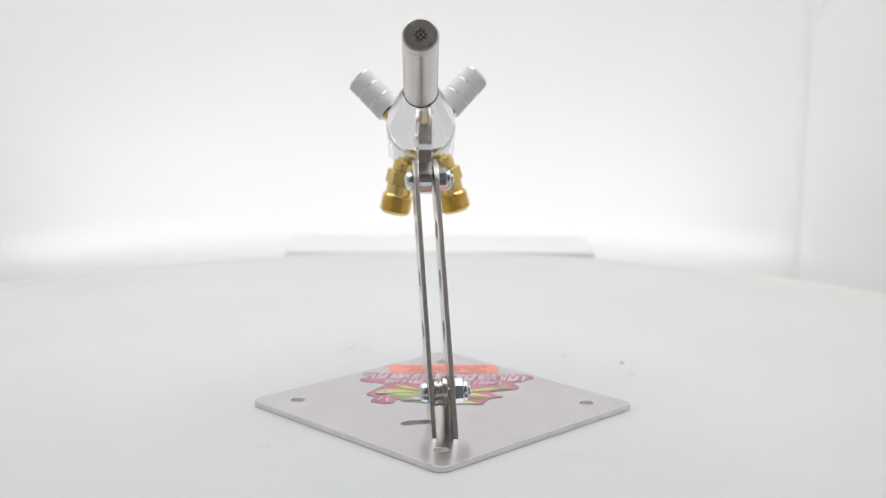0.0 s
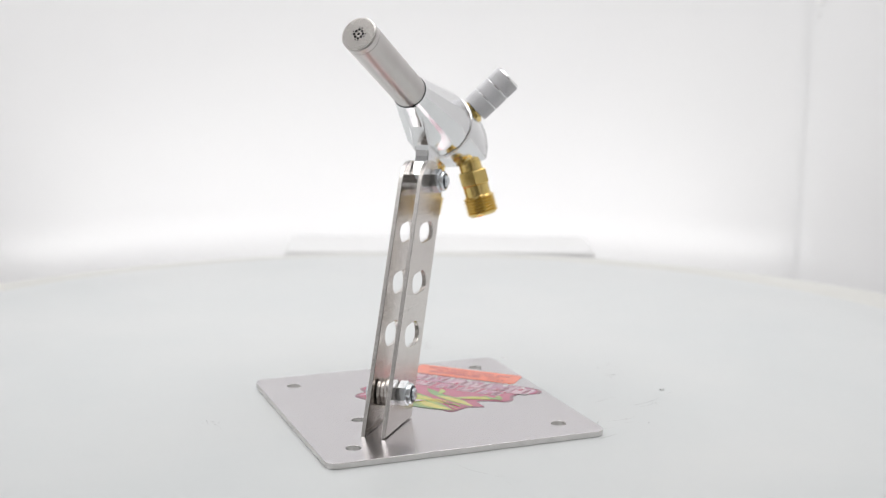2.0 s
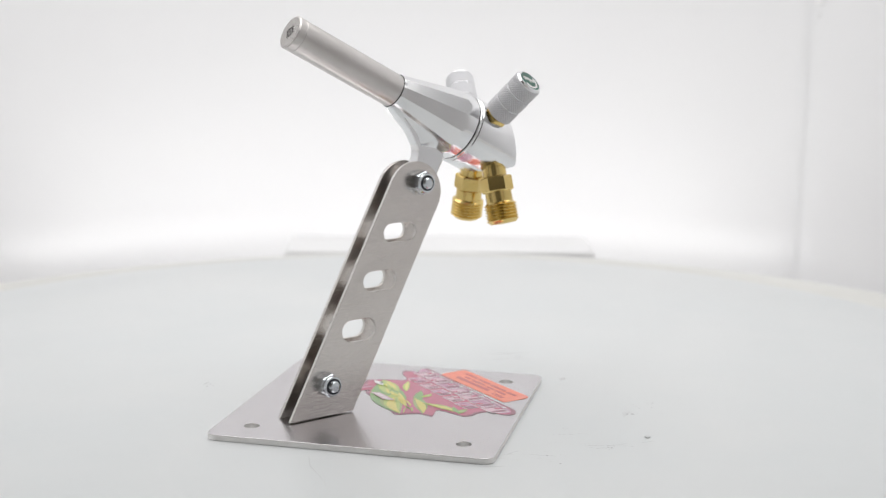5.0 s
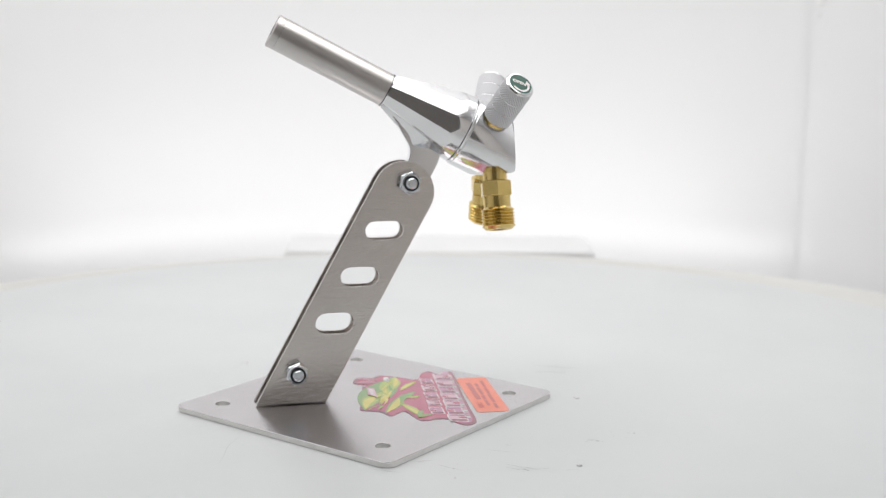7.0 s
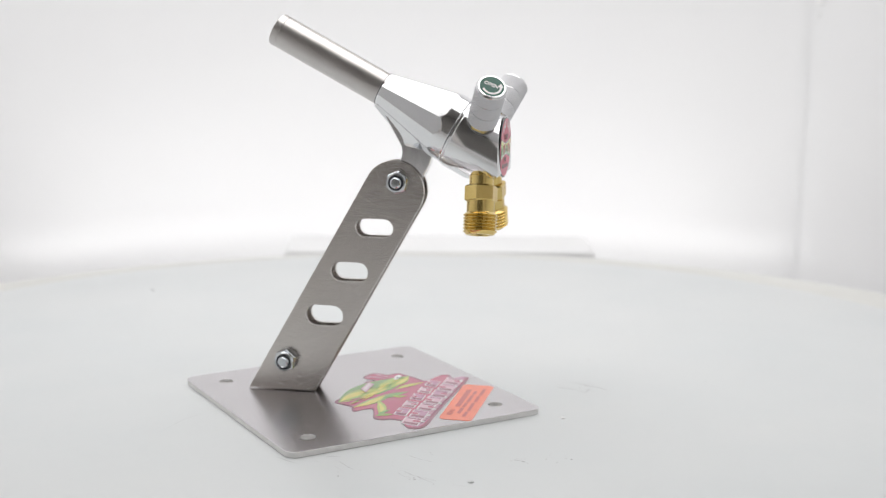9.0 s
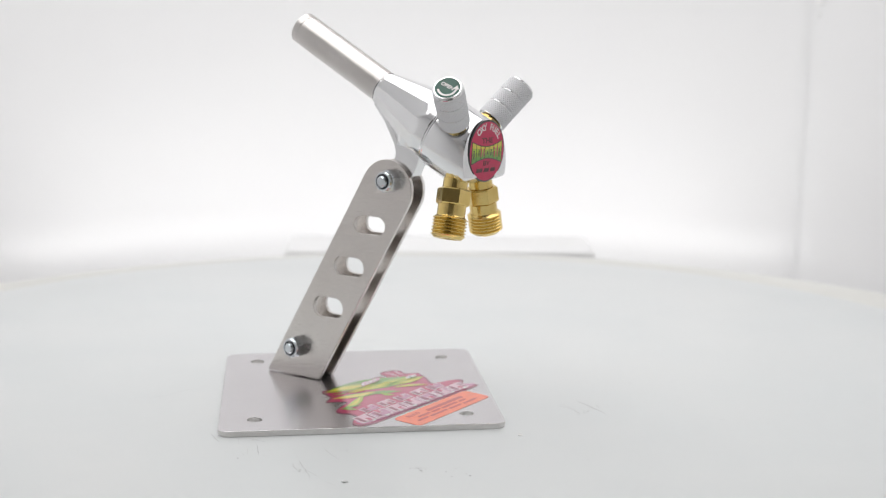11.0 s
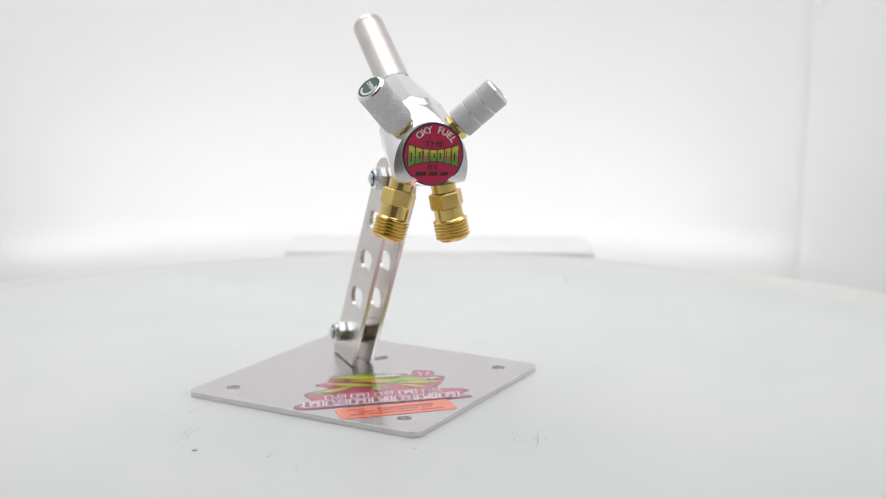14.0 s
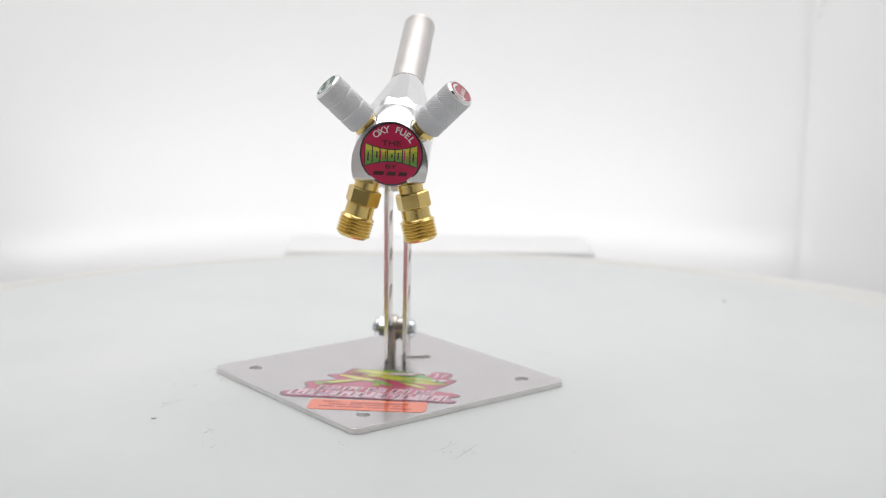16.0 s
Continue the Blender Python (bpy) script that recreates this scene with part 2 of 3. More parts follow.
# ---- the turntable ----
turntable = tagged(part("turntable", lathe([(0, -0.35), (329.6, -0.35), (330, -0.1), (329.5, 0), (0, 0)], 192), LAMINATE),
                   "worn white laminate turntable disc with scuffs and specks", "turntable")


def blot(name, x, y, r, material, seed, h=0.5):
    """A small uneven crumb lying on the disc."""
    rnd = random.Random(seed)
    bm = bmesh.new()
    bmesh.ops.create_icosphere(bm, subdivisions=2, radius=r * MM)
    for v in bm.verts:
        v.co *= 0.75 + 0.5 * rnd.random()
        v.co.z = v.co.z * h + r * MM * h * 0.5
    return part(name, bm, material, turntable, "", pose(x * MM, y * MM, 0), 80)


def scratch(x, y, length, angle, width, material, seed, bend=0.2):
    """A thin uneven scuff on the disc, made of a wavering ribbon broken by gaps."""
    rnd = random.Random(seed)
    bm = bmesh.new()
    n = max(8, int(length / 1.2))
    px, py, a = -length / 2, 0.0, rnd.uniform(-bend, bend)
    rows = []
    for k in range(n + 1):
        w = width * (0.25 + 0.75 * rnd.random()) * math.sin(math.pi * (k + 0.6) / (n + 1.2)) ** 0.5
        nx, ny = -math.sin(a), math.cos(a)
        rows.append([bm.verts.new(((px + nx * w * s) * MM, (py + ny * w * s) * MM, 0.00006)) for s in (-0.5, 0.5)])
        px += length / n * math.cos(a)
        py += length / n * math.sin(a)
        a += rnd.uniform(-bend, bend) - a * 0.1
    for a_, b_ in zip(rows, rows[1:]):
        if rnd.random() < 0.84:
            bm.faces.new((a_[0], a_[1], b_[1], b_[0]))
    return part("scuff", bm, material, turntable, "", pose(x * MM, y * MM, 0, 0, 0, angle))


blot("speck", -169, -209, 1.1, GRIME, 1, 0.3)
blot("speck", 107, 51, 1.3, PALE_GRIME, 2, 0.3)
rnd = random.Random(11)
for cx, cy in ((-27, 77), (-31, 80), (103, 0), (107, 28), (79, 64), (-62, -76), (70, 78)):
    for k in range(6):
        blot("fleck", cx + rnd.gauss(0, 3.0), cy + rnd.gauss(0, 3.0), rnd.uniform(0.2, 0.5), (GRIME, PALE_GRIME)[k % 2], 20 + k, 0.15)
blot("chip", 20.2, 74.1, 1.3, CHIP_AND_GLINT, 3, 0.2)
# along the disc: middle, length, angle, width
SCUFFS = (
    (82, -93, 11.6, 125, 0.5), (65, -86, 27.3, 169, 0.5), (93, 10, 17.5, 62, 0.4), (105, 30, 18.4, 62, 0.7), (94, -9, 9.3, 65, 0.8),
    (102, -1, 11.5, 35, 0.6), (76, 66, 5.1, 90, 0.9), (80, 29, 1.6, 81, 1.0), (72, 77, 1.5, 81, 0.9), (111, 47, 6.7, 93, 0.5),
    (99, 20, 11.3, 57, 0.6), (107, 31, 19.0, 57, 0.9), (-26, 73, 17.4, 82, 1.2), (77, 65, 5.2, 96, 0.9), (105, -2, 6.7, 51, 0.9),
    (94, -10, 8.3, 68, 0.8), (72, 75, 1.5, 104, 1.0), (79, 28, 1.5, 140, 1.0), (-48, 29, 7.2, 128, 0.7), (-24, 73, 14.9, 87, 1.0),
    (-25, 80, 6.1, -135, 1.2), (-32, 78, 8.3, -139, 0.7), (1, 83, 10.8, 142, 0.5), (106, 25, 7.5, -133, 1.0), (-44, 26, 6.6, 175, 0.8),
    (-76, 74, 1.5, 159, 1.0), (-92, 89, 8.0, 177, 0.5), (79, 64, 3.6, 113, 1.2), (81, 27, 1.5, 175, 1.0), (101, -25, 11.5, -118, 1.0),
    (28, 111, 7.4, -129, 0.5), (-52, 133, 1.8, 129, 1.0), (49, 97, 1.8, -134, 0.8), (-29, 77, 23.8, 49, 1.2), (-58, -79, 14.6, -48, 0.7),
    (87, 25, 14.8, 56, 0.6), (79, -88, 15.5, -25, 0.6), (-63, -75, 6.1, 118, 1.0), (94, -20, 23.8, 51, 1.0),
)
for k, (x, y, length, angle, width) in enumerate(SCUFFS):
    scratch(x, y, length, angle, width * 0.5, GRIME if k % 2 else PALE_GRIME, k)

# ---- the torch ----
torch = tagged(new("bench_torch"), "small steel and aluminium bench torch with brass fittings on a plate", "torch")
torch.location = (0, 0, 0)
UP = pose(0, 0, 0.0026)  # the plate's top, from which the torch's heights count

# base plate
turn = 43.3
PLATE_POSE = UP @ pose(0.0141, -0.0218, 0, 0, 0, turn)


def on_plate(x, y):
    """Torch coordinates as coordinates of the turned plate, in millimetres."""
    c, s = math.cos(radians(-turn)), math.sin(radians(-turn))
    x, y = x - 14.1, y + 21.8
    return (c * x - s * y, s * x + c * y)


def bent_slot():
    """The slot left in the plate where the bracket's tab was bent up."""
    pts = [(-4.4, -53.4), (-2.2, -50.4), (2.0, -48.9), (10.0, -48.5), (10.4, -53.4), (3.0, -54.4), (-1.6, -56.2), (-3.8, -55.4)]
    return [on_plate(*p) for p in smooth_loop(pts, 3)]


holes = [circle(sx * 46, sy * 46, 3.25, 28) for sx in (-1, 1) for sy in (-1, 1)]
plate_mesh = sheet("base_plate", [rounded(122.4, 122.4, 5, n=8)] + holes + [bent_slot()], 2.6, 0.2, -1.3)
plate_mesh.materials.append(PLATE)
plate_mesh.materials.append(PLATE_EDGE)
for f in plate_mesh.polygons:
    f.material_index = int(abs(f.normal.z) < 0.3)
base = finish("base_plate", plate_mesh, PLATE, torch, "satin stainless steel base plate", PLATE_POSE, 12)

# support arms: two flat bars side by side, slotted, standing aslant
# they stand turned by three degrees and lean a little to one side
ARM_POSE = UP @ pose(0.0142, -0.073, 0, 0, 0, 93) @ pose(0, 0, 0, -2.6, 0, 0)


def stadium(cx, cz, w, h):
    r = h / 2
    return arc(cx + w / 2 - r, cz, r, -90, 90, 8) + arc(cx - w / 2 + r, cz, r, 90, 270, 8)


def arm(side):
    """side: the bar's middle, in millimetres across. Local x runs along the bar's foot, y up, z across."""
    t = math.tan(radians(61))
    mid = lambda z: 16.0 + z / t
    top = 93.6
    outline = [(0.3, 0.3), (31.7, 0.3)] + arc(mid(top), top, 13.7, -29, 151, 22)
    slots = [stadium(mid(76.6) + 0.5, 76.6, 17.4, 8.4), stadium(mid(56.2) + 0.5, 56.2, 17.4, 9.0), stadium(mid(35.6) + 0.4, 35.6, 17.5, 9.8)]
    mesh = sheet("support_arm", [outline] + slots, 2.0, 0.2, side)
    mesh.materials.append(STEEL)
    mesh.materials.append(EDGE)
    for f in mesh.polygons:
        f.material_index = int(abs(f.normal.z) < 0.3)
    return finish("support_arm", mesh, STEEL, torch, "slotted brushed steel bar", ARM_POSE @ pose(0, 0, 0, 90, 0, 0), 12)


for side in (4.6, -4.45):
    arm(side)


def across(u, h, w):
    """A point of the arms' space in torch space: along the foot, up, across (towards the nut side), in millimetres."""
    p = ARM_POSE @ Vector((u * MM, -w * MM, h * MM))
    return p / MM


def bolt(u, h):
    a, b = across(u, h, 0), across(u, h, 1)
    m = along(a, b, 20)
    end = []
    z = 9.0
    while z < 12.4:
        end += [(2.2, z), (2.5, z + 0.2), (2.5, z + 0.3), (2.2, z + 0.5)]
        z += 0.5
    shank = part("bolt", lathe([(0, -9.2), (2.2, -9.0), (3.9, -8.2), (4.6, -6.8), (4.6, -5.7), (2.4, -5.6)] + end + [(1.9, 12.9), (0, 13.0)], 32), ZINC, torch, "zinc-plated bolt with a domed head", m)
    nut = part("lock_nut", lathe([(2.5, 5.65), (4.7, 5.65), (5.35, 6.2), (5.35, 9.3), (4.7, 9.9), (2.5, 9.9)], sides=6), ZINC, torch, "zinc-plated hexagonal lock nut", m, 20)
    part("collar", lathe([(2.5, 9.8), (4.5, 9.8), (4.5, 10.9), (4.1, 11.5), (3.5, 11.6), (3.4, 10.9), (2.5, 10.9)], 36), ZINC, nut)
    part("nylon_ring", lathe([(2.55, 10.85), (3.42, 10.85), (3.42, 11.5), (2.55, 11.5)], 36), NYLON, nut, "dark nylon insert")
    return shank


bolt(18.6, 14.4)
bolt(70.0, 97.9)

# bracket bent up from the plate, and the spacers on the bolts
tab = [(14.0, 0.0), (27.5, 0.0), (26.6, 12.0)] + arc(19.6, 14.4, 7.0, -8, 188, 14)
finish("bracket", sheet("bracket", [tab], 2.2, 0.25, 1.8), STEEL, torch, "steel tab standing on the base plate", ARM_POSE @ pose(0, 0, 0, 90, 0, 0))
part("spacer", lathe([(2.5, -3.0), (5.7, -3.0), (6.0, -2.7), (6.0, -1.4), (5.2, -1.2), (5.2, -0.7), (6.0, -0.5), (6.0, 0.3), (5.7, 0.6), (2.5, 0.6)], 40), STEEL, torch, "turned steel bushing", along(across(18.6, 14.4, 0), across(18.6, 14.4, 1)))

# ---- the burner head: local x along the tube from its mouth, z up ----
TILT = 27.6
CA, SA = math.cos(radians(TILT)), math.sin(radians(TILT))
HEAD = UP @ pose(0.0033, -0.06175, 0.1643) @ Matrix(((0, -1, 0, 0), (CA, 0, SA, 0), (-SA, 0, CA, 0), (0, 0, 0, 1)))
HEAD = HEAD @ pose(0, 0, 0, -2.0, 0, -0.6)
TURNED = HEAD @ pose(0, 0, 0, 0, 90, 0)   # local z along the tube

tube = part("burner_tube", lathe([(0, 0), (7.0, 0), (7.5, 0.4), (7.5, 3.3), (7.32, 3.45), (7.32, 3.7), (7.5, 3.85), (7.5, 57), (0, 57)], 72), TUBE, torch, "turned stainless steel burner tube", TURNED)
part("nozzle_face", lathe([(0, -0.06), (6.6, -0.06), (6.8, 0.05), (6.8, 0.2), (0, 0.2)], 64), FACE, tube, "dull grey steel nozzle face")


# a flat black disc: the shade inside a drilled port, put into the colour
def port(r, x, y):
    part("port", lathe([(0, -0.1), (r, -0.1), (r, 0.1), (0, 0.1)], 14), BORE_SHADE, tube, "", pose(x * MM, y * MM, 0))


port(0.6, 0, 0)
for k in range(4):
    a = radians(90 * k)
    port(0.55, 1.95 * math.cos(a), 1.95 * math.sin(a))
    port(0.6, 1.75 * math.cos(a + 0.785), 1.75 * math.sin(a + 0.785))
    port(0.24, 3.0 * math.cos(a), 3.0 * math.sin(a))
    port(0.3, 2.75 * math.cos(a + 0.42), 2.75 * math.sin(a + 0.42))
part("sealing_ring", lathe([(7.4, 55.95), (7.7, 55.95), (7.8, 56.05), (7.8, 56.25), (7.7, 56.35), (7.4, 56.35)], 64), BLACK, torch, "thin black rubber ring", TURNED)


def cone():
    """The cone: round collar, twelve milled flats that run out in scallops, and the round shoulder at the ring."""
    bm = bmesh.new()
    n, rows = 240, []
    stops = [56.3, 56.7, 57.1, 58.0, 59.0] + [60 + 0.7 * k for k in range(45)] + [92.2, 92.8, 93.4, 93.9, 94.2]
    for s in stops:
        row = []
        for k in range(n):
            a = 360 * k / n
            flat = (a + 15) % 30 - 15
            if s < 56.5:
                r = 7.75
            else:
                poly = (8.3 + (s - 59) * (15.2 - 8.3) / (88.5 - 59)) / math.cos(radians(flat))
                r = min(15.5 if s < 94 else 15.3, max(7.8, poly))
            row.append(bm.verts.new((s * MM, r * MM * math.sin(radians(a)), r * MM * math.cos(radians(a)))))
        rows.append(row)
    for a, b in zip(rows, rows[1:]):
        for k in range(n):
            bm.faces.new((a[k], a[(k + 1) % n], b[(k + 1) % n], b[k]))
    bm.faces.new(rows[0])
    bm.faces.new(rows[-1])
    return part("cone", bm, ALU, torch, "polished aluminium cone with milled flats", HEAD, 9)


cone()
part("groove_ring", lathe([(13, 94.0), (15.1, 94.0), (15.1, 94.6), (13, 94.6)], 96), BLACK, torch, "dark joint ring", TURNED)
part("bead_ring", lathe([(13, 94.5), (15.6, 94.5), (16.0, 94.8), (16.0, 95.5), (15.7, 95.8), (13, 95.8)], 96), ALU, torch, "polished bead", TURNED)


def body():
    """The valve body: a short cylinder cut off upright behind and level below."""
    bm = lathe([(15.8, 95.6), (16.2, 96.0), (16.2, 150), (0, 150)], 144)
    bmesh.ops.transform(bm, matrix=TURNED, verts=bm.verts)

    def cut(co, no):
        geom = bm.verts[:] + bm.edges[:] + bm.faces[:]
        res = bmesh.ops.bisect_plane(bm, geom=geom, plane_co=Vector(co) * MM + Vector((0, 0, 0.0026)), plane_no=no, clear_outer=True)
        bmesh.ops.holes_fill(bm, edges=[e for e in res["geom_cut"] if isinstance(e, bmesh.types.BMEdge)], sides=0)

    cut((0, 43.2, 110), (0, 1, 0.02))
    cut((0, 40, 100.5), (0.035, 0, -1))
    cut((14.4, 35.2, 101.4), (0.25, 0.03, -0.97))
    cut((-3.0, 35.4, 100.8), (-0.18, 0.01, -0.98))
    cut((0, 43.2, 103.0), (0.02, 0.75, -0.66))
    sharp = [e for e in bm.edges if len(e.link_faces) == 2 and e.calc_face_angle(0) > radians(35)]
    bmesh.ops.bevel(bm, geom=sharp, offset=0.00045, segments=2, affect="EDGES", profile=0.5, clamp_overlap=True)
    return part("valve_body", bm, ALU, torch, "polished aluminium valve body", None, 25)


valve_body = body()


def neck():
    """The tab under the cone, held between the arms."""
    pts = [(-10.0, 127.0), (-4.4, 117.2), (-2.6, 114.0), (-2.1, 111.5), (-2.3, 109.0), (-3.4, 106.6), (-6.0, 103.6), (-8.2, 101.2)] + arc(-3.0, 97.9, 6.4, 150, 340, 12) + [
        (7.6, 100.6), (10.4, 106.0), (11.6, 110), (9, 116), (0, 126)]
    mesh = sheet("neck", [pts], 6.4, 0.3)
    return finish("neck", mesh, ALU, torch, "aluminium pivot tab under the cone", UP @ pose(0.0060, 0, 0) @ Matrix(((0, 0, 1, 0), (1, 0, 0, 0), (0, 1, 0, 0), (0, 0, 0, 1))), 14)


neck()


def gusset():
    """The milled block that runs from under the cone into the tab: a narrow front strip that sweeps into a ledge, and sloping cheeks."""
    # front edge: half width, along, up; then where the cheek runs into the cone
    rows = ((3.2, -15.3, 131.4, 3.6, -12.5, 133.0), (3.2, -12.7, 128.3, 5.0, -9.2, 130.6), (3.2, -10.0, 125.3, 6.2, -5.5, 128.6), (3.2, -7.0, 122.0, 7.3, -2.2, 126.4), (3.3, -4.4, 119.1, 8.2, 1.0, 124.0),
            (3.6, -2.9, 117.0, 8.6, 4.0, 121.4), (3.9, -2.0, 115.2, 8.6, 6.4, 118.8), (3.9, -1.6, 113.9, 7.6, 8.0, 116.0), (3.1, -1.5, 112.6, 4.2, 9.0, 112.0), (2.8, -1.7, 111.2, 3.0, 9.5, 110.0))
    bm = bmesh.new()
    rings = [[bm.verts.new((x * MM, y * MM, z * MM)) for x, y, z in ((-W, yb, zb), (-w, y, z), (w, y, z), (W, yb, zb))] for w, y, z, W, yb, zb in rows]
    for a, b in zip(rings, rings[1:]):
        for k in range(4):
            bm.faces.new((a[k], a[(k + 1) % 4], b[(k + 1) % 4], b[k]))
    bm.faces.new(rings[0])
    bm.faces.new(rings[-1])
    long_edges = [e for e in bm.edges if any({a[k], b[k]} == set(e.verts) for a, b in zip(rings, rings[1:]) for k in (1, 2))]
    bmesh.ops.bevel(bm, geom=long_edges, offset=0.0003, segments=2, affect="EDGES", profile=0.5, clamp_overlap=True)
    return part("gusset", bm, ALU, torch, "milled aluminium block under the cone", UP @ pose(0.0050, 0, 0), 24)


gusset()


# ---- valve knobs ----
def knob_band(z0, z1, r=6.9, n=272):
    """A knurled band: diamonds raised on a turned cylinder."""
    bm = bmesh.new()
    m = int((z1 - z0) / 0.13)
    count, rows = 34, []
    saw = lambda v: abs((v % 1.0) - 0.5) * 2
    for j in range(m + 1):
        z = z0 + (z1 - z0) * j / m
        edge = min(1, (z - z0) / 0.35, (z1 - z) / 0.35)
        row = []
        for k in range(n):
            a = k / n
            c = (z - z0) / 0.78
            h = min(saw(a * count + c * 0.5), saw(a * count - c * 0.5))
            rr = r - 0.45 * (1 - edge) - 0.46 * (1 - h) * edge
            row.append(bm.verts.new((rr * MM * math.cos(2 * math.pi * a), rr * MM * math.sin(2 * math.pi * a), z * MM)))
        rows.append(row)
    for a, b in zip(rows, rows[1:]):
        for k in range(n):
            bm.faces.new((a[k], a[(k + 1) % n], b[(k + 1) % n], b[k]))
    return bm


def letter_on(text, size, material, parent, m, label=""):
    return finish("letter", lettering(text, size), material, parent, label, m)


def knob(tip, base, colour, turned, words, label):
    m = UP @ along(base, tip, turned)
    length = (Vector(tip) - Vector(base)).length
    z = length - 22.0
    core = part("knob", lathe([(3, z - 0.2), (5.9, z), (6.35, z + 0.5), (6.38, z + 6.8), (6.38, z + 14.5), (6.3, length - 1.2), (5.4, length - 0.35), (0, length - 0.35)], 64), ALU, torch, label, m)
    for k, (a, b) in enumerate(((0.0, 6.9), (7.2, 14.1), (14.4, 21.0))):
        part("knurled_band", knob_band(z + a, z + b), KNURL, core, "", None, 60)
    part("rim", lathe([(4.85, length - 1.1), (6.5, length - 1.1), (6.5, length - 0.75), (5.9, length - 0.1), (5.3, length), (5.25, length - 0.3)], 72, closed=False), ALU, core)
    disc = part("valve_label", lathe([(0, length - 0.4), (5.2, length - 0.4), (5.2, length - 0.12), (0, length - 0.12)], 56), colour, core)
    stem = part("brass_stem", lathe([(0, -6), (4.3, -6), (4.3, z - 3.6), (5.0, z - 3.4), (5.0, z - 0.4), (4.4, z - 0.1), (0, z - 0.1)], 48), BRASS, torch, "brass valve stem", m)
    part("gland_nut", lathe([(4.2, z - 3.2), (5.6, z - 3.2), (5.85, z - 2.9), (5.85, z - 1.2), (5.6, z - 0.9), (4.2, z - 0.9)], sides=6), BRASS, stem, "", None, 20)
    top = (length - 0.06)
    finish("lettering", lettering(words, 1.75, 0.1), WHITE_INK, core, "white word", pose(-0.55 * MM, 0.75 * MM, top * MM))
    bow = arc(0, 0, 4.3, 220, 380, 18) + arc(0, 0, 3.35, 380, 220, 18)
    finish("arrow", sheet("arrow", [bow], 0.1, 0, top), WHITE_INK, core, "white curved arrow")
    tipa = [(2.5, 1.0), (4.75, 1.7), (2.7, 3.3)]
    finish("arrow_head", sheet("arrow_head", [tipa], 0.1, 0, top), WHITE_INK, core)
    return core


knob((31.2, 42.4, 142.6), (14.2, 34.6, 124.6), DISC_GREEN, 330, "OPEN", "knurled aluminium valve knob with a green label")
knob((-25.3, 42.4, 140.6), (-8.0, 35.0, 123.6), DISC_RED, 210, "OPEN", "knurled aluminium valve knob with a red label")


# ---- brass hose fittings ----
def fitting(top, bottom, spin):
    m = UP @ along(top, bottom, spin)
    length = (Vector(bottom) - Vector(top)).length
    neck_part = part("hose_fitting", lathe([(0, -5), (4.9, -5), (4.9, 0.2), (5.3, 0.5), (5.3, 4.4), (4.9, 4.7), (5.4, 5.0), (5.7, 11.2), (6.1, 11.6), (6.1, length - 9.6), (5.5, length - 9.3), (0, length - 9.3)], 56), BRASS, torch, "brass hose fitting", m)
    part("hexagon", lathe([(4.5, 4.6), (6.7, 4.6), (7.35, 5.2), (7.35, 11.0), (6.7, 11.7), (4.5, 11.7)], sides=6), BRASS, neck_part, "", None, 20)
    prof = [(4.5, length - 9.8), (6.3, length - 9.8)]
    z = length - 9.3
    while z < length - 1.0:
        prof += [(6.7, z), (7.5, z + 0.55), (7.5, z + 0.8), (6.7, z + 1.35)]
        z += 1.42
    prof += [(6.3, length - 0.4), (5.9, length), (4.3, length), (3.6, length - 3), (0, length - 3)]
    part("thread", lathe(prof, 64), BRASS, neck_part, "threaded brass end", None, 20)


fitting((14.4, 35.2, 102.8), (21.7, 36.1, 77.6), 42)
fitting((-3.0, 35.4, 101.6), (-8.3, 35.7, 76.4), 30)

# ---- the round badge behind ----
BADGE = UP @ Matrix.Translation((0.0037, 0.04335, 0.1142)) @ Matrix(((-1, 0, 0, 0), (0, 0, 1, 0), (0, 1, 0, 0), (0, 0, 0, 1))) @ pose(0, 0, 0, 1.5, 0, -2.0)
badge = part("badge", lathe([(0, -0.1), (13.4, -0.1), (13.4, 0.12), (13.2, 0.2), (0, 0.2)], 80), BLACK_INK, torch, "round magenta badge with a black border", BADGE)
part("badge_field", lathe([(0, 0.15), (12.65, 0.15), (12.65, 0.28), (0, 0.28)], 80), BADGE_FIELD, badge)
for word, a0 in (("OXY", 128), ("FUEL", 77)):
    for k, ch in enumerate(word):
        a = a0 - k * 13.0
        finish("letter", lettering(ch, 2.75, 0.1), WHITE_INK, badge, "", pose(10.4 * MM * math.cos(radians(a)), 10.4 * MM * math.sin(radians(a)), 0.33 * MM, 0, 0, a - 90))
finish("lettering", lettering("THE", 2.25, 0.1), DARK_RED, badge, "dark red word", pose(0, 4.5 * MM, 0.33 * MM) @ Matrix.Diagonal((1.45, 1, 1, 1)))
finish("lettering", lettering("BY", 1.8, 0.1), DARK_RED, badge, "dark red word", pose(0, -5.3 * MM, 0.33 * MM) @ Matrix.Diagonal((1.7, 1, 1, 1)))
# a row of printed blocks inside a bow-tie outline, yellow above and green below, each with a notch
GRADIENT = ((1.0, 0.5, YELLOW_INK), (0.5, 0.0, LIME_INK), (0.0, -0.5, OLIVE_INK), (-0.5, -1.0, MID_GREEN))
reach = lambda x: 2.3 + 2.3 * (abs(x) / 11.2) ** 1.8


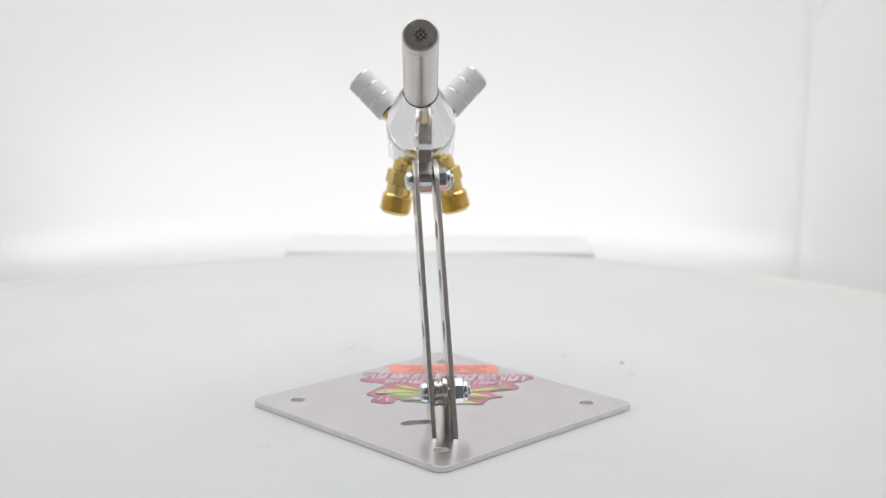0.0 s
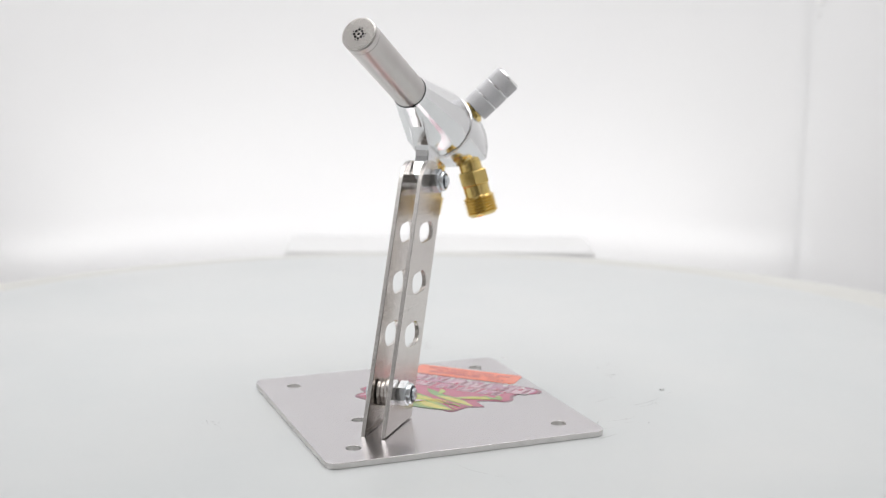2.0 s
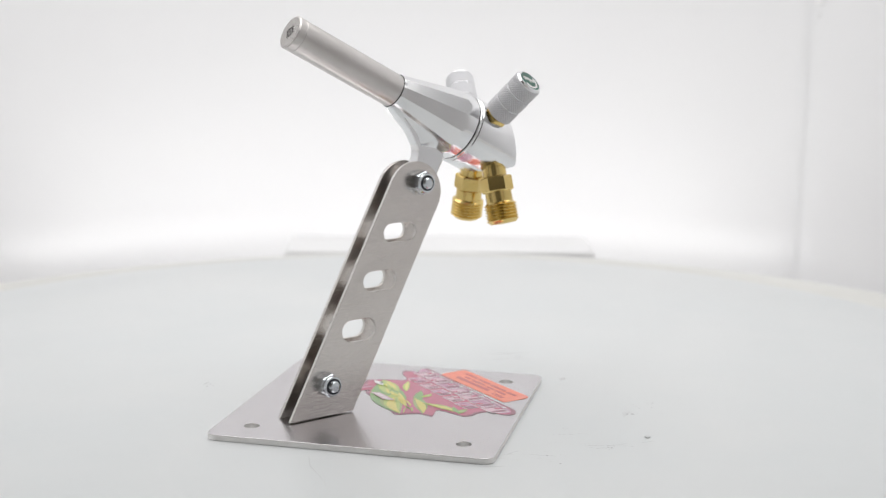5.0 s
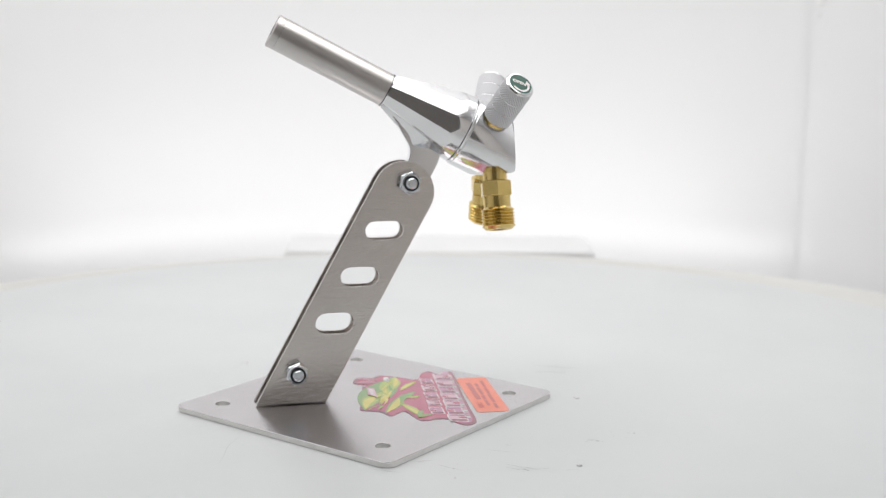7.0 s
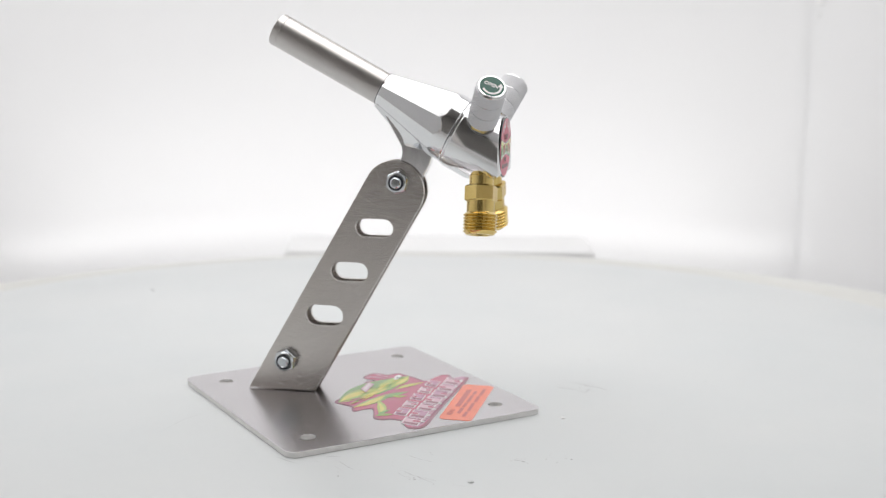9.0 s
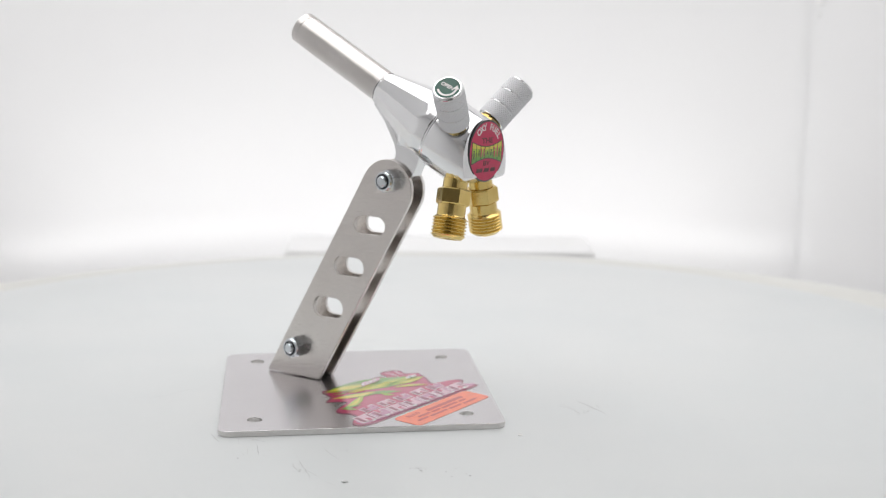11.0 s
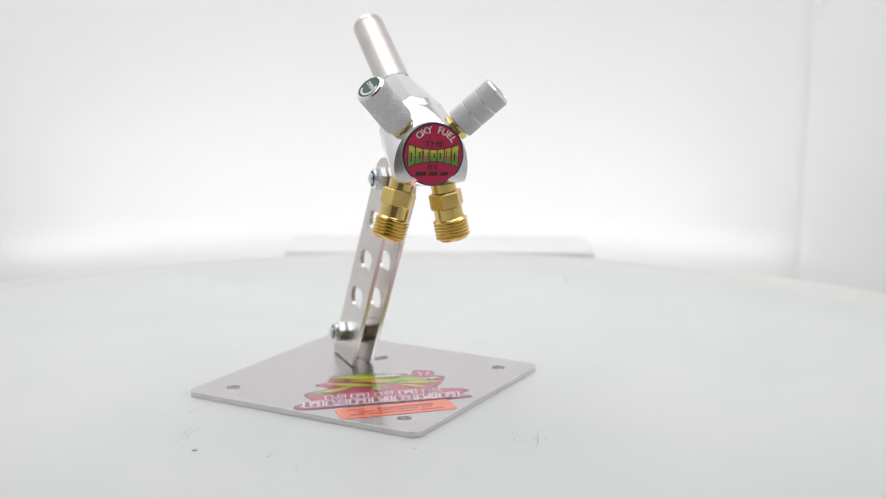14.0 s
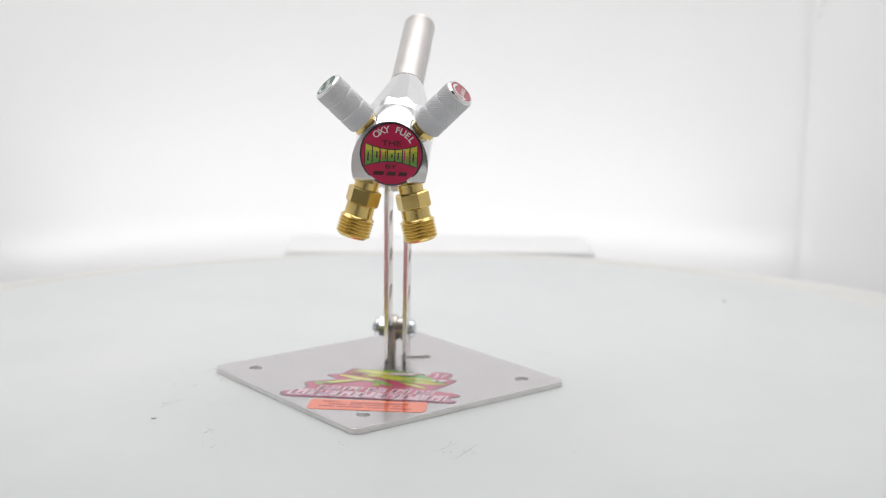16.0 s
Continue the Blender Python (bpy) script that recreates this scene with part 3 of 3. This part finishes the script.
def block(x0, x1, low, high, grow, z, material):
    """A piece of a block between two sides, from low to high in shares of the outline's reach."""
    loop = [(x0 - grow, reach(x0) * low - grow - 0.5), (x1 + grow, reach(x1) * low - grow - 0.5), (x1 + grow, reach(x1) * high + grow - 0.5), (x0 - grow, reach(x0) * high + grow - 0.5)]
    return finish("print_bar", sheet("print_bar", [loop], 0.07, 0, z), material, badge)


for k in range(7):
    x0, x1 = -10.95 + k * 3.18, -10.95 + k * 3.18 + 2.75
    block(x0, x1, -1, 1, 0.38, 0.31, BLACK_INK)
    for high, low, ink in GRADIENT:
        block(x0, x1, low, high, 0, 0.36, ink)
    m = (x0 + x1) / 2 + (0.35 if k % 2 else -0.2)
    if k % 3 != 2:
        block(m - 0.28, m + 0.28, -0.62 + 0.2 * (k % 2), 0.28 + 0.25 * (k % 3), 0, 0.42, BLACK_INK)
    else:
        block(m - 1.3, m - 0.75, -0.7, 0.75, 0, 0.42, BADGE_FIELD)
        block(m + 0.75, m + 1.3, -0.7, 0.75, 0, 0.42, BADGE_FIELD)
for x, w in ((-5.2, 5.0), (0.2, 4.2), (5.0, 4.0)):
    finish("print_bar", sheet("print_bar", [[(x - w / 2, -9.0), (x + w / 2 - 0.4, -9.0), (x + w / 2, -7.3), (x - w / 2 + 0.7, -7.3)]], 0.08, 0, 0.31), DARK_RED, badge, "dark red print bar")


# ---- the labels on the base plate ----
def flat(name, loops, z, material, parent=base, label="", depth=0.06):
    """A printed shape lying on the plate; torch coordinates in millimetres."""
    return finish(name, sheet(name, [[on_plate(*p) for p in loop] for loop in loops], depth, 0, z), material, parent, label)


warning = flat("warning_label", [rounded(53, 14.6, 2.4, 16.0, 30.4)], 0.08, ORANGE, base, "fluorescent orange warning label with rounded corners", 0.12)
STICKER = [(-9.5, -26), (-17, -24), (-18, -20), (-16.5, -16), (-20.5, -12), (-18.5, -7), (-15.5, -2), (-11.5, 3.5), (-14, 6), (-22.5, 9), (-24, 13), (-19.5, 16), (-22, 20), (-20, 23.5), (3.5, 22.5), (21, 21.5),
           (38.5, 21), (53, 20.5), (58, 18), (58.5, 14), (54.5, 11), (50, 9), (49, 4), (50.5, 0), (49, -4), (42.5, -6), (36.5, -8.5), (39.5, -12.5), (42, -15.5), (36, -18.5), (33.5, -23.5), (31, -27.5),
           (23, -25.5), (17, -22), (13, -23), (-3, -22.5), (-5, -19), (-8, -22)]
sticker = flat("sticker", [smooth_loop(STICKER, 4)], 0.07, PLUM, base, "glossy magenta die-cut sticker with green and white print", 0.1)
flat("print_field", [smooth_loop([(17 + (x - 17) * 0.955, -1 + (y + 1) * 0.94) for x, y in STICKER], 4)], 0.11, MAGENTA, sticker)


def leaf(a, b, w, z, material, bow=0.0):
    """A pointed print mark from a to b, w wide, bowed to one side."""
    a, b = Vector(a), Vector(b)
    d = (b - a)
    nrm = Vector((-d.y, d.x)).normalized()
    up = [a + d * t + nrm * (bow * 4 * t * (1 - t) + w * 0.5 * math.sin(math.pi * t)) for t in (k / 10 for k in range(11))]
    low = [a + d * t + nrm * (bow * 4 * t * (1 - t) - w * 0.5 * math.sin(math.pi * t)) for t in (k / 10 for k in range(9, 0, -1))]
    return flat("print_mark", [[tuple(p) for p in up + low]], z, material, sticker, "", 0.03)


# the green insect: hind leg, body, head, fore legs and feelers
INSECT = (
    ((32, -25.5), (-14, -9), 12.0, MID_GREEN, 2.2), ((31.5, -25.2), (0, -9), 10.0, OLIVE_INK, 2.6), ((16, -12), (-16, -7), 9.5, MID_GREEN, 1.4), ((37, -17), (12, -6), 6.0, OLIVE_INK, -1.2), ((22, -8), (8, 1), 4.2, MID_GREEN, 1.2),
    ((31, -25), (4, -10), 7.4, LIME_INK, 3.0), ((30.5, -24.6), (9, -13), 4.4, YELLOW_INK, 3.2), ((26, -18), (4, -9), 3.0, YELLOW_INK, 0.6), ((37, -16.5), (16, -8), 3.6, YELLOW_INK, -1.2), ((12, -12.5), (-14, -9), 4.6, LIME_INK, 1.6),
    ((10, -12.4), (-4, -11), 2.4, YELLOW_INK, 1.2), ((4, -9), (-17, -5.5), 5.4, LIME_INK, -0.6), ((0, -8), (-15, -5), 2.4, YELLOW_INK, -0.4), ((6, -6), (-8, 4), 3.2, LIME_INK, 0.8), ((5, -5), (-7.5, 4), 1.4, YELLOW_INK, 0.9),
    ((16, -5), (14.5, 2), 2.8, LIME_INK, -1.2), ((24, -9), (46, -2), 4.2, LIME_INK, 1.2), ((27, -8.4), (45, -2.4), 1.8, YELLOW_INK, 1.4), ((46, -4), (42.5, 3), 3.4, OLIVE_INK, 0.8), ((46, -3), (36, 0), 2.2, MID_GREEN, 0.8),
    ((-9, -14), (-10, -24.5), 1.6, PALE_PINK, -1), ((-13, -14), (-16.5, -22.5), 1.4, PALE_PINK, 1))
for k, (a, b, w, ink, bow) in enumerate(INSECT):
    leaf(a, b, w, 0.15 + 0.007 * k, ink, bow)
rnd = random.Random(5)
for k in range(14):
    t = rnd.random()
    x, y = 30 - 40 * t, -19 + 9 * t + rnd.uniform(-2.5, 2.5)
    g = radians(155 + rnd.uniform(-22, 22))
    w = rnd.uniform(2.5, 4.5)
    leaf((x - w * math.cos(g), y - w * math.sin(g)), (x + w * math.cos(g), y + w * math.sin(g)), rnd.uniform(0.5, 1.0), 0.305 + 0.007 * k, (YELLOW_INK, MID_GREEN, LIME_INK)[k % 3], rnd.uniform(-1.2, 1.2))
flat("print_mark", [smooth_loop([(-16.6, -9.4), (-14.2, -11.2), (-9.6, -10.8), (-8.8, -9.4), (-12.6, -8.4)], 4)], 0.43, WHITE_INK, sticker)
flat("print_mark", [circle(-11.6, -9.2, 0.8, 14)], 0.48, BLACK_INK, sticker)
flat("print_mark", [[(-1.6, -20.6), (1.2, -17.4), (14.6, -17.6), (10.4, -21.4)]], 0.43, PALE_PINK, sticker)
for k in range(4):
    flat("print_bar", [[(1.2 + 2.9 * k, -20.2), (2.6 + 2.9 * k, -18.4), (4.4 + 2.9 * k, -18.4), (3.0 + 2.9 * k, -20.2)]], 0.48, WHITE_INK, sticker)
flat("print_mark", [smooth_loop([(-21, 18.5), (-19, 21.5), (26, 19.8), (51, 18.8), (56, 15.6), (50, 10.4), (20, 11.6), (-19, 13.4), (-18, 15.5)], 3)], 0.15, MAUVE, sticker)


def slanted(x, y, w, h, z, ink, name="print_bar"):
    """A leaning four-sided block of print, its foot towards the warning label."""
    lean = 0.22 * h
    return flat(name, [[(x + w / 2 + lean / 2, y + h / 2), (x + w / 2 - lean / 2, y - h / 2), (x - w / 2 - lean / 2, y - h / 2), (x - w / 2 + lean / 2, y + h / 2)]], z, ink, sticker)


# two lines of outlined blocks, the second one larger, and a line of small ones
def outlined(x, y, w, h, k, fill):
    """A leaning block with a white edge, a dark side and notches above or below."""
    slanted(x, y, w, h, 0.20, WHITE_INK)
    slanted(x, y, w - 0.9, h - 0.9, 0.25, fill)
    slanted(x + w * 0.30, y + 0.2, w * 0.2, h - 1.6, 0.30, PLUM)
    slanted(x - w * 0.02, y + (1 if k % 2 else -1) * h * 0.22, w * 0.3, h * 0.42, 0.30, WHITE_INK)
    slanted(x - w * 0.02, y + (1 if k % 2 else -1) * h * 0.26, w * 0.3 - 0.7, h * 0.42, 0.35, MAGENTA)
    slanted(x - w * 0.36, y + 0.3, w * 0.1, h - 1.8, 0.30, (MAUVE, PLUM)[k % 2])


for k in range(5):
    x = 37.5 - 11.2 * k
    outlined(x, 5.8 + 0.062 * (37.5 - x), 9.8 if k == 0 else 8.6, 6.0, k, (MAUVE, PALE_PINK)[k % 2])
for k in range(7):
    x = 49.3 - 10.4 * k
    outlined(x, 13.0 + 0.066 * (49.3 - x), 9.6, 8.0 if k in (0, 6) else 7.2, k + 1, (PALE_PINK, MAUVE, PALE_PINK)[k % 3])
for k in range(22):
    x = 49 - 3.0 * k
    slanted(x, 17.9 + 0.05 * (49 - x), 2.0, 1.5, 0.40, PALE_PINK if k % 3 else WHITE_INK)
# the warning's lines of print: its first word can be read, the rest not
finish("lettering", lettering("READ", 2.4, 0.06), ORANGE_INK, warning, "dark orange word", pose(on_plate(32.5, 26.6)[0] * MM, on_plate(32.5, 26.6)[1] * MM, 0.17 * MM, 0, 0, 178 - turn))
for y, h, x, words in ((27.3, 2.3, 24.0, (26,)), (30.4, 1.5, 33.5, (8, 6, 11, 5)), (33.6, 1.5, 37.5, (7, 12, 9, 10))):
    for w in words:
        flat("print_bar", [rounded(w, h, 0.3, x - w / 2, y + 0.03 * (20 - x + w / 2))], 0.17, ORANGE_INK, warning)
        x -= w + 1.3


def motions():
    """The disc and the torch on it turn clockwise, seen from above."""
    turned = (-0.06, 11.56, 23.24, 34.91, 46.54, 58.11, 69.65, 81.17, 92.70, 104.27, 115.90, 127.62, 139.41, 151.25, 163.09, 174.85, 186.39)
    walk(turntable, [(t, pose(0, 0, 0, 0, 0, -a)) for t, a in enumerate(turned)])
    walk(torch, [(t, pose(0, 0, 0, 0, 0, -a)) for t, a in enumerate(turned)])


motions()
